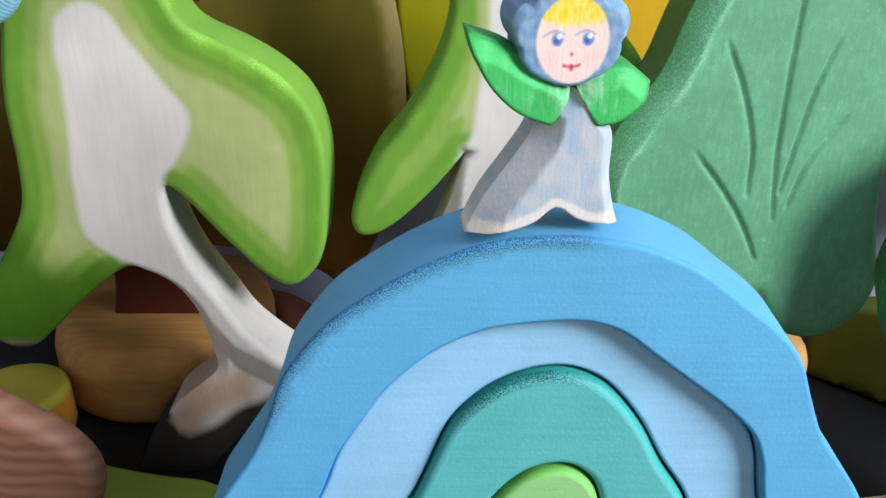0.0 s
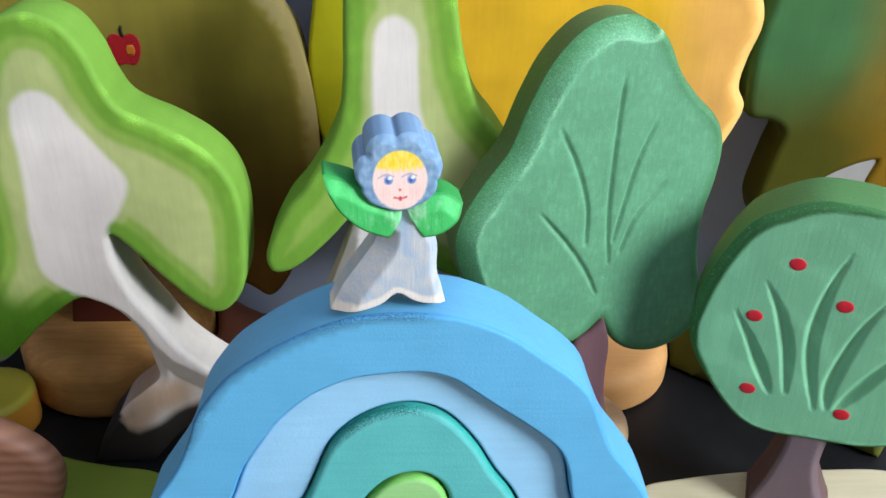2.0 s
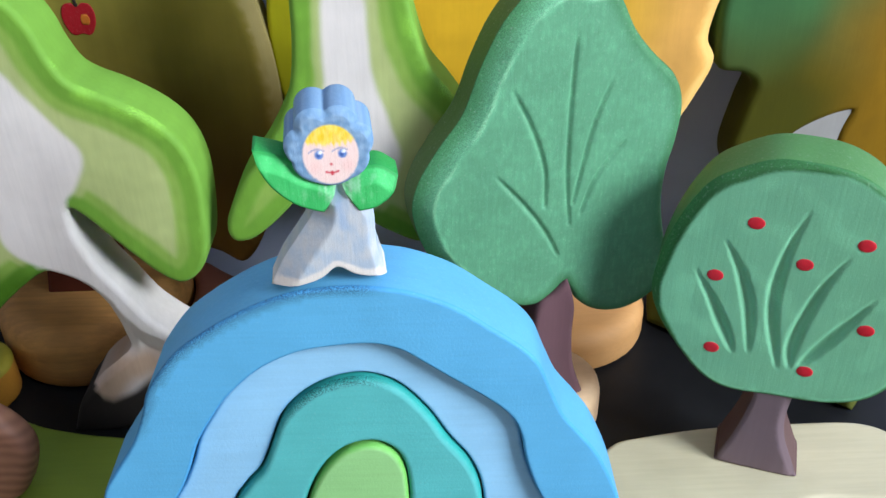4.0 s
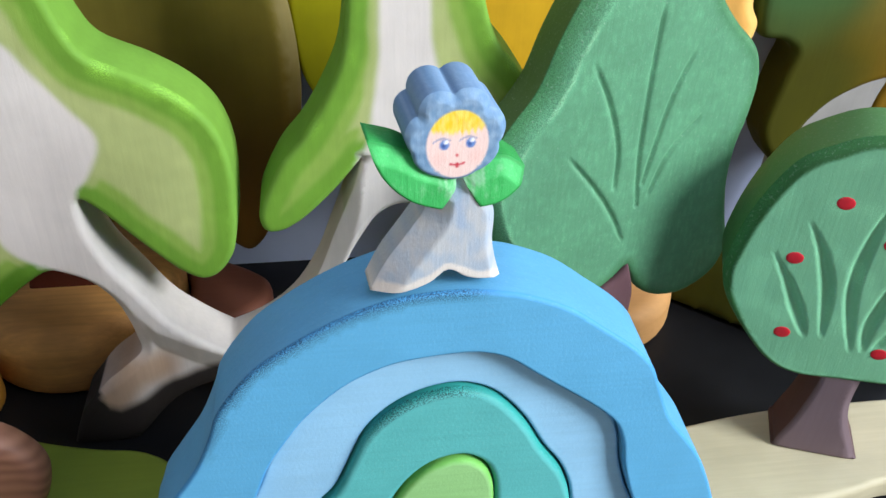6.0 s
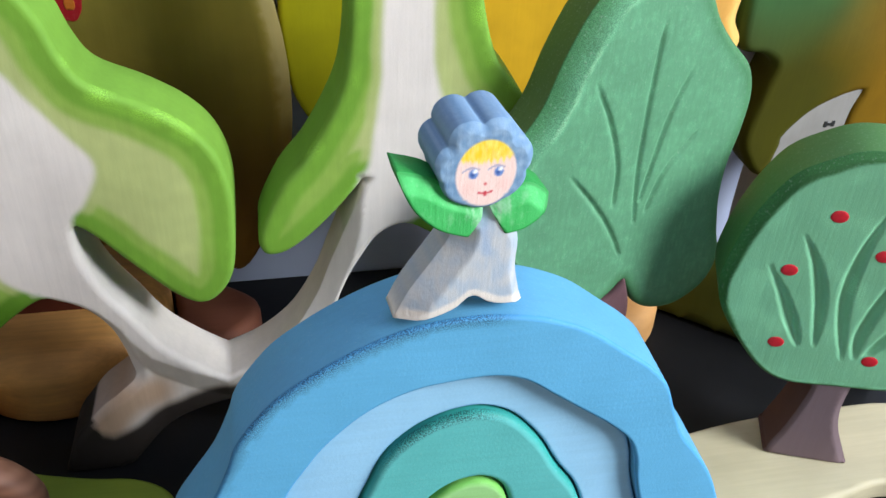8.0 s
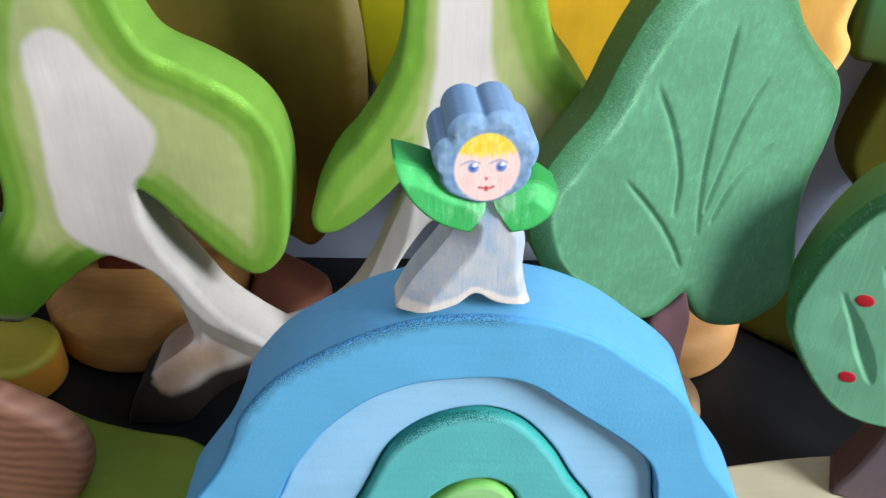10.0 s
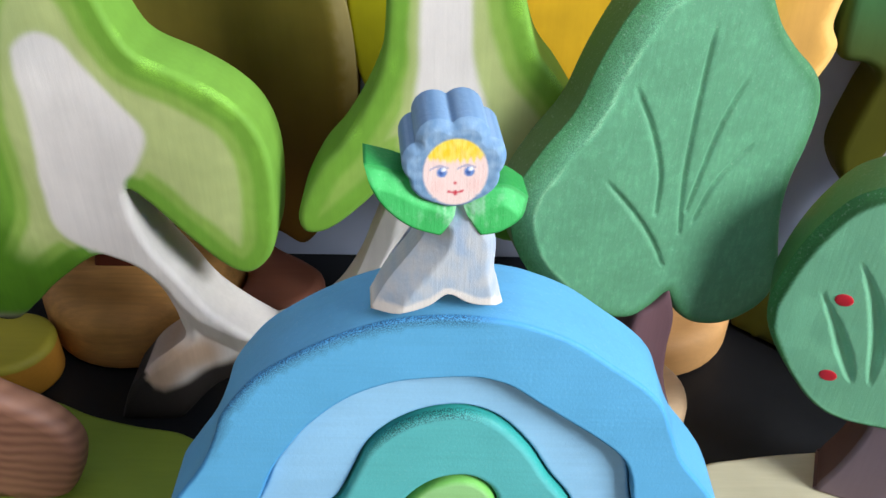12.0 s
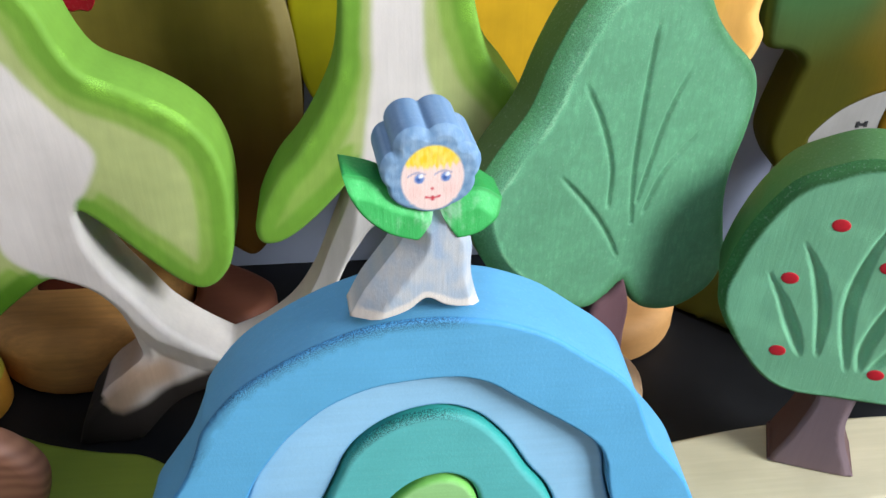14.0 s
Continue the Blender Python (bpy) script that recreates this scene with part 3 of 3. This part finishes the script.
# ---- plates on the table ----
ring = smooth_ring([(142, 275), (155, 297), (175, 303), (213, 308), (255, 309), (290, 308), (308, 298), (322, 276), (314, 256), (280, 253), (255, 256), (231, 251), (203, 248), (160, 251)])
tagged(part("sand_plate", slab(ring, GROUND, 4, 3, flat(lin(188, 177, 146)), step=4), M_GLAZE_X), "cream-coloured wavy wooden ground plate under the bush", "toy plate", "ground plates")
ring = smooth_ring([(-240, 336), (-205, 337), (-178, 335), (-154, 325), (-128, 318), (-103, 313), (-87, 299), (-86, 272), (-100, 252), (-140, 242), (-190, 238), (-240, 250), (-262, 300)])
tagged(part("meadow_plate", slab(ring, GROUND, 5, 3, flat(lin(120, 136, 42)), step=4), M_GLAZE_X), "yellow-green wavy wooden ground plate beside the hill", "toy plate", "ground plates")

# ---- ringed wood rock and blue wooden bird on the meadow ----
bm = bmesh.new()
board(bm, smooth_ring([(-12, 0), (-12, 0), (0, 3.5), (8.5, 16), (13, 31), (11.5, 43), (5, 53.5), (-4, 61), (-16, 69), (-40, 86), (-80, 96), (-112, 84), (-120, 40), (-114, 0), (-114, 0)]), 16, 6, flat((0.5, 0.4, 0.3)), step=3)
ob = part("wooden_rock", bm, M_ROCK)
ob.matrix_world = Matrix.Translation((-0.146, 0.268, 0.005))
tagged(ob, "bare wooden toy rock with growth rings on the meadow plate", "toy rock")
bm = bmesh.new()
board(bm, smooth_ring([(-3, 2), (-1.5, -1.5), (-6, -7.5), (-12, -11), (-19, -13), (-30, -18), (-46, -26), (-80, -64), (-104, -150), (-104, -228), (-104, -228), (-160, -228), (-160, -228), (-160, -60), (-140, 30), (-84, 50), (-42, 32), (-20, 16), (-10, 8)]), 7, 1.5, flat((0.3, 0.5, 0.6)), step=4)
ob = part("wooden_wave", bm, M_BLUEWOOD)
ob.matrix_world = Matrix.Translation((-0.140, 0.3025, 0.218))
tagged(ob, "light-blue stained wooden figure with a pointed tip", "wooden figure")

# ---- trees at the back ----
def two_tone(low, high, z0, z1, side=None, x0=0.0, x1=1.0):
    def paint(q, d):
        c = blend(low, high, step01(q[:, 1] + 14 * wobble(q, 40, 1.0), z0, z1))
        if side is not None:
            c = blend(c, side, step01(q[:, 0] + 14 * wobble(q, 40, 7.0), x0, x1))
        return c * (1 + 0.08 * wobble(q * np.array([3.0, 0.35]), 20, 4.0))[:, None]
    return paint


def olive_paint(q, d):
    c = two_tone(lin(100, 68, 20), lin(134, 122, 48), 80, 230)(q, d)
    return blend(c, lin(166, 148, 100), 0.7 * step01(6.5 - d + 3 * wobble(q, 5, 1.0), -1.5, 2.0) * step01(q[:, 1] + 20 * wobble(q, 15, 6.0), 110, 190))


apple_tree = thing("apple_tree", Matrix.Translation((-0.15, 0.415, 0)), "tall olive-brown wooden toy tree on a round base", "toy tree", "toy trees")
OLIVE = [(-8, 62), (18, 70), (50, 67), (82, 57), (98, 48), (112, 66), (126, 100), (131, 128), (132, 156), (129, 186), (122, 214), (110, 232), (100, 258), (88, 300), (50, 330),
         (-30, 345), (-110, 330), (-160, 280), (-180, 210), (-178, 140), (-150, 90), (-100, 66), (-50, 70)]
OLIVE_CUT = smooth_ring(OLIVE[5:15], 6, closed=False)
bm = bmesh.new()
board(bm, smooth_ring(OLIVE), 30, 5, olive_paint, step=2.2, chamfers=[(OLIVE_CUT, 9)])
part("crown", bm, M_BACK, apple_tree)
bm = bmesh.new()
board(bm, smooth_ring([(-26, 80), (-26, 80), (-24, 50), (-28, 26), (-28, 26), (22, 26), (22, 26), (18, 50), (22, 80), (22, 80)]), 24, 3, flat(lin(96, 46, 32)), step=4, depth=2)
part("trunk", bm, M_BACK, apple_tree, "dark red-brown trunk")
part("base", slab(round_ring(-5, 23, 59, 68), GROUND, 30, 14, flat(lin(204, 148, 82))), M_HONEY, apple_tree, "honey-coloured round wooden base")


APPLE = smooth_ring([(0, 6.5), (3, 8.2), (7, 7), (8.6, 2), (7.6, -4), (4.5, -8.6), (0, -8), (-4.5, -8.6), (-7.6, -4), (-8.6, 2), (-7, 7), (-3, 8.2)], 4)


def apple(x, z):
    """An apple painted thickly on the crown, with its stem and a lighter spot."""
    bm = bmesh.new()
    board(bm, APPLE + (x, z), 1.2, 0.5, flat(lin(160, 16, 26)), step=2.5, depth=-0.6)
    body = part("apple", bm, M_DOLL, apple_tree, "red painted apple with an orange spot")
    bm = bmesh.new()
    board(bm, round_ring(x + 3.2, z - 0.5, 2.4, 3.4, 16), 1.0, 0.4, flat(lin(190, 104, 26)), step=2.0, depth=-0.9)
    part("spot", bm, M_DOLL, body, "orange painted spot")
    bm = bmesh.new()
    board(bm, smooth_ring([(x - 0.9, z + 6), (x - 1.1, z + 10), (x - 0.4, z + 12.5), (x + 0.5, z + 12), (x + 0.3, z + 9), (x + 0.9, z + 6)], 3), 1.0, 0.3, flat(lin(40, 30, 20)), step=2.0, depth=-0.7)
    part("stem", bm, M_DOLL, body, "dark painted stem")


apple(34.5, 203.5)
apple(-40, 236)

yellow = thing("yellow_tree", Matrix.Translation((0.105, 0.425, 0)), "large yellow wooden toy tree with a wavy orange edge", "toy tree", "toy trees")
YEL = [(-125, 300), (-118, 258), (-122, 228), (-126, 200), (-126, 178), (-122, 150), (-112, 130), (-96, 108), (-60, 88), (-14, 78), (40, 82), (78, 100), (100, 124), (114, 150), (119, 166),
       (114, 178), (116, 194), (121, 212), (119, 226), (110, 246), (112, 266), (96, 300), (50, 330), (-20, 342), (-90, 330)]
bm = bmesh.new()


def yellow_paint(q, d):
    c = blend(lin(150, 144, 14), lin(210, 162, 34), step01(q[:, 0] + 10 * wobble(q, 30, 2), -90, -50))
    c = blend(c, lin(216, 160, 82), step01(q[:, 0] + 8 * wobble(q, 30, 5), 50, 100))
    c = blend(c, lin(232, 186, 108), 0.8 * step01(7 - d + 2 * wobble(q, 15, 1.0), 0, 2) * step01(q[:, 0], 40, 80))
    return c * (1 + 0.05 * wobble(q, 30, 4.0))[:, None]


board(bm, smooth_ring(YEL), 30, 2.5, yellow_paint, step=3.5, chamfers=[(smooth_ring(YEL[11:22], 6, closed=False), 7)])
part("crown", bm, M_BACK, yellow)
bm = bmesh.new()
board(bm, smooth_ring([(-12, 100), (-12, 100), (-12, 60), (-18, 14), (-18, 14), (36, 14), (36, 14), (28, 60), (26, 100), (26, 100)]), 24, 3, flat(lin(150, 110, 70)), step=4, depth=2)
part("trunk", bm, M_BACK, yellow, "light-brown trunk")
part("base", slab(round_ring(38, -5, 55, 52), GROUND, 18, 10, flat(lin(196, 144, 88))), M_GLAZE_X, yellow, "pale bare-wood round base")

birch = thing("birch_tree", Matrix.Translation((0.30, 0.43, 0)), "green and ochre wooden toy birch with a marked white trunk", "toy tree", "toy trees")
BIRCH = [(-62, 275), (-69, 232), (-74, 207), (-75, 182), (-72, 160), (-58, 156), (-50, 149), (-53, 135), (-58, 104), (-51, 86), (-42, 77), (-36, 81), (-32, 97), (-31, 104), (-19, 118), (-3, 127), (10, 131), (10, 131), (6, 117), (6, 102), (14, 88), (30, 84), (60, 90),
         (100, 104), (130, 170), (140, 230), (110, 290), (40, 320), (-30, 315)]
bm = bmesh.new()
board(bm, smooth_ring(BIRCH), 28, 5, two_tone(lin(66, 64, 6), lin(60, 100, 58), 140, 206, lin(126, 92, 10), -30, 30), step=5)
part("crown", bm, M_BACK, birch)
bm = bmesh.new()
board(bm, smooth_ring(grounded([(-38, 0), (-38, 0), (-40, 40), (-38, 90), (-35, 112), (-22, 128), (0, 137), (16, 137), (16, 118), (12, 90), (8, 40), (10, 0), (10, 0)])), 24, 3, flat(lin(150, 145, 140)), step=4, depth=2)
trunk = part("trunk", bm, M_BACK, birch, "white trunk with black bark marks")
for x, z in ((-21, 94), (-4, 110), (-14, 56)):
    for dx, dz, w, h in ((-2.2, 0, 0.9, 1.9), (0.2, 0, 1.3, 0.8), (2.6, 0.2, 0.9, 1.8)):
        bm = box(bmesh.new(), ((x + dx - w) / 1000, 0.0015, (z + dz - h) / 1000), ((x + dx + w) / 1000, 0.0022, (z + dz + h) / 1000))
        part("bark_mark", bm, M_BLACK, trunk)

# ---- low things behind ----
bm = bmesh.new()
board(bm, smooth_ring(grounded([(0, 0), (0, 0), (-3, 14), (4, 32), (30, 44), (70, 48), (110, 42), (130, 24), (132, 0), (132, 0)])), 22, 4, two_tone(lin(86, 90, 34), lin(104, 116, 52), 10, 70), step=4)
ob = part("green_hill_board", bm, M_BACK)
ob.matrix_world = pose(0.201, 0.416, 0, 0, 0, -42)
tagged(ob, "olive-green wooden hill board standing behind the bush", "toy hill")
bm = slab(round_ring(-211, 367, 25, 24.5, 30), GROUND, 17, 4, flat(lin(150, 138, 42)), side=flat(lin(172, 116, 36)))
tagged(part("wood_slice", bm, M_GLAZE_X), "small yellow-green round wooden slab on the table", "toy block")
bm = slab(smooth_ring([(-80, 408), (-66, 402), (-52, 411), (-45, 424), (-47, 438), (-59, 450), (-75, 461), (-90, 474), (-108, 482), (-108, 474), (-97, 456), (-93, 432), (-94, 414)]), GROUND, 13, 6, flat(lin(140, 84, 62)))
tagged(part("brown_mound", bm, M_GLAZE_X), "low reddish-brown wooden mound behind the forked trunk", "toy mound")

# ---- flower doll ----
DOLL = pose(0.03, 0.2145, 0.1712, 0, 0, 6)
dm = bmesh.new()
SKIRT = [(-24, 0), (-24, 0), (-13, 1.6), (-6, 4), (-0.5, 8), (5, 4.6), (10, 3.0), (16.6, 2.6), (16.6, 2.6), (14.8, 9), (13.4, 17), (13.2, 28), (8, 36), (0, 40), (-6, 36), (-7, 28), (-12, 20), (-19, 10)]


def skirt_paint(q, d):
    c = blend(lin(186, 187, 188), lin(160, 174, 190), 0.8 * step01(0.6 * wobble(q * np.array([1.0, 0.25]), 1.3, 3.0) + wobble(q, 5, 4.0), -0.6, 0.6))
    hem = np.array([(-24, 0), (-13, 1.6), (-6, 4), (-0.5, 8), (5, 4.6), (10, 3.0), (16.6, 2.6)], float)
    c = blend(c, lin(222, 212, 202), step01(2.9 + 0.9 * wobble(q, 5, 1.0) - path_distance(q, hem)[0], -0.5, 0.6))
    neck = path_distance(q, np.array([(1.5, 40), (3.0, 24)], float))[0]
    c = blend(c, lin(148, 168, 194), 0.65 * step01(1.6 + 1.4 * wobble(q * np.array([1.0, 0.2]), 1.2, 8.0) - neck, -0.8, 1.2))
    return c


SKIRT_CUT = smooth_ring(SKIRT[13:] + [(-24, 0)], 5, closed=False)
board(dm, smooth_ring(SKIRT, 5), 16, 0.8, skirt_paint, step=0.8, chamfers=[(SKIRT_CUT, 7.2), (smooth_ring(SKIRT[8:13], 5, closed=False), 2.6)])


def leaf_green(q, d):
    c = blend(lin(56, 169, 85), lin(74, 187, 102), step01(wobble(q * np.array([1.0, 0.35]), 3.0, 6.0), -0.6, 0.6))
    streak = step01(wobble(q * np.array([1.0, 0.15]), 1.1, 12.0) - 0.10 * np.hypot(q[:, 0] - 3.0, q[:, 1] - 39.0), -0.75, 0.0)
    c = blend(c, lin(176, 212, 182), 0.6 * streak)
    c = blend(c, lin(150, 206, 160), 0.22 * step01(wobble(q * np.array([1.0, 0.5]), 2.0, 15.0), 0.35, 0.6))
    return blend(c, lin(40, 146, 66), step01(1.2 - d, 0, 0.8) * step01(np.hypot(q[:, 0] - 3, q[:, 1] - 40), 7, 12))


for leaf in ([(-3, 30.5), (-3, 30.5), (-11.5, 34), (-18, 40), (-21.8, 46.5), (-24, 53.8), (-24, 53.8), (-15, 50.8), (-8, 46.5), (0.5, 42.5), (2, 41), (2, 41), (0.5, 36)],
             [(8.5, 30), (8.5, 30), (14.5, 31), (19.8, 35), (22.4, 40.6), (22.4, 40.6), (16.5, 44.8), (10, 44.5), (4, 42), (3, 41), (3, 41), (5, 36)]):
    tip = 5 if leaf[0][0] < 0 else 4
    board(dm, smooth_ring(leaf, 5), 15, 0.7, leaf_green, step=0.7, depth=-0.7, chamfers=[(smooth_ring(leaf[tip + 1:-2], 5, closed=False), 5.0)])


def head_ring():
    a = np.linspace(0, 2 * np.pi, 150, endpoint=False)
    up = np.clip(0.62 + 0.5 * np.sin(a), 0, 1)
    petals = np.abs(np.sin((a - 1.62) * 3.5)) ** 0.7
    r = 12.3 + 2.7 * petals * up + 0.5 * up
    return np.stack([0.6 + r * np.cos(a), 53.2 + r * np.sin(a)], 1)


BONNET = head_ring()[np.arange(-8, 84)]


def head_paint(q, d):
    x, z = q[:, 0] - 0.9, q[:, 1] - 51.0
    r = np.hypot(x / 8.7, (z - 1.0) / 10.3)
    w = wobble(q, 2.2, 5.0)
    c = blend(lin(104, 138, 170), lin(124, 155, 184), step01(w, -0.5, 0.5))
    c = blend(c, lin(170, 190, 210), step01(wobble(q * np.array([1.0, 0.4]), 1.6, 11.0), 0.1, 0.5) * 0.25)
    c = blend(c, lin(186, 200, 214), 0.15 * step01(1.5 - np.abs(d - 3.2), 0, 1.0) * step01(wobble(q, 3, 14.0), -0.4, 0.3))
    skin = blend(lin(238, 206, 196), lin(238, 198, 188), step01(-np.hypot((np.abs(x) - 5.2) / 3.0, (z + 3.2) / 3.2), -1.0, -0.2))
    face = step01(1.02 - r, -0.03, 0.03)
    fringe = step01(z - (4.4 + 2.0 * wobble(q * np.array([1.0, 0.05]), 0.9, 2.0) + 0.02 * x * x), -0.8, 0.9)
    skin = blend(skin, blend(lin(238, 196, 40), lin(244, 216, 100), step01(wobble(q * np.array([1.0, 0.3]), 0.9, 8.0), -0.5, 0.5)), fringe)
    for ex in (-3.75, 3.75):
        e = np.hypot((x - ex) / 1.6, (z - 1.2) / 1.75)
        skin = blend(skin, lin(100, 132, 190), step01(1.0 - e, -0.05, 0.25))
        skin = blend(skin, lin(58, 84, 146), step01(0.5 - np.hypot((x - ex + 0.3) / 1.4, (z - 0.9) / 1.5), -0.05, 0.25))
        skin = blend(skin, lin(240, 240, 245), step01(0.75 - np.hypot(x - ex - 0.5, z - 2.0), -0.1, 0.3))
        lid = np.abs(z - 3.2 + 0.16 * (x - ex + 0.6) ** 2)
        skin = blend(skin, lin(118, 132, 176), 0.7 * step01(0.32 - lid, -0.15, 0.2) * ((x - ex > -3.2) & (x - ex < 1.8)))
    smile = np.abs(z + 5.4 - 0.10 * x * x)
    skin = blend(skin, lin(204, 56, 74), step01(0.38 - smile, -0.15, 0.2) * (np.abs(x) < 2.3))
    skin = blend(skin, lin(196, 40, 60), step01(0.4 - np.abs(x), -0.15, 0.2) * (np.abs(z + 5.5) < 1.0))
    skin = blend(skin, lin(206, 60, 70), step01(0.5 - np.hypot(x, z + 2.3), -0.15, 0.2))
    skin = blend(skin, lin(236, 216, 208), 0.12 * step01(wobble(q * np.array([1.0, 0.2]), 1.0, 21.0), 0.25, 0.6))
    return blend(c, skin, face)


board(dm, fine(head_ring(), 1.0), 20, 1.2, head_paint, step=0.5, depth=-1.0, chamfers=[(BONNET, (0.0, 2.0, 2.6, 2.6, 2.6, 2.0, 0.0))])
ob = part("flower_doll", dm, M_DOLL)
ob.matrix_world = DOLL
tagged(ob, "painted wooden flower doll, blue bonnet, green leaves, standing on the hill", "doll")
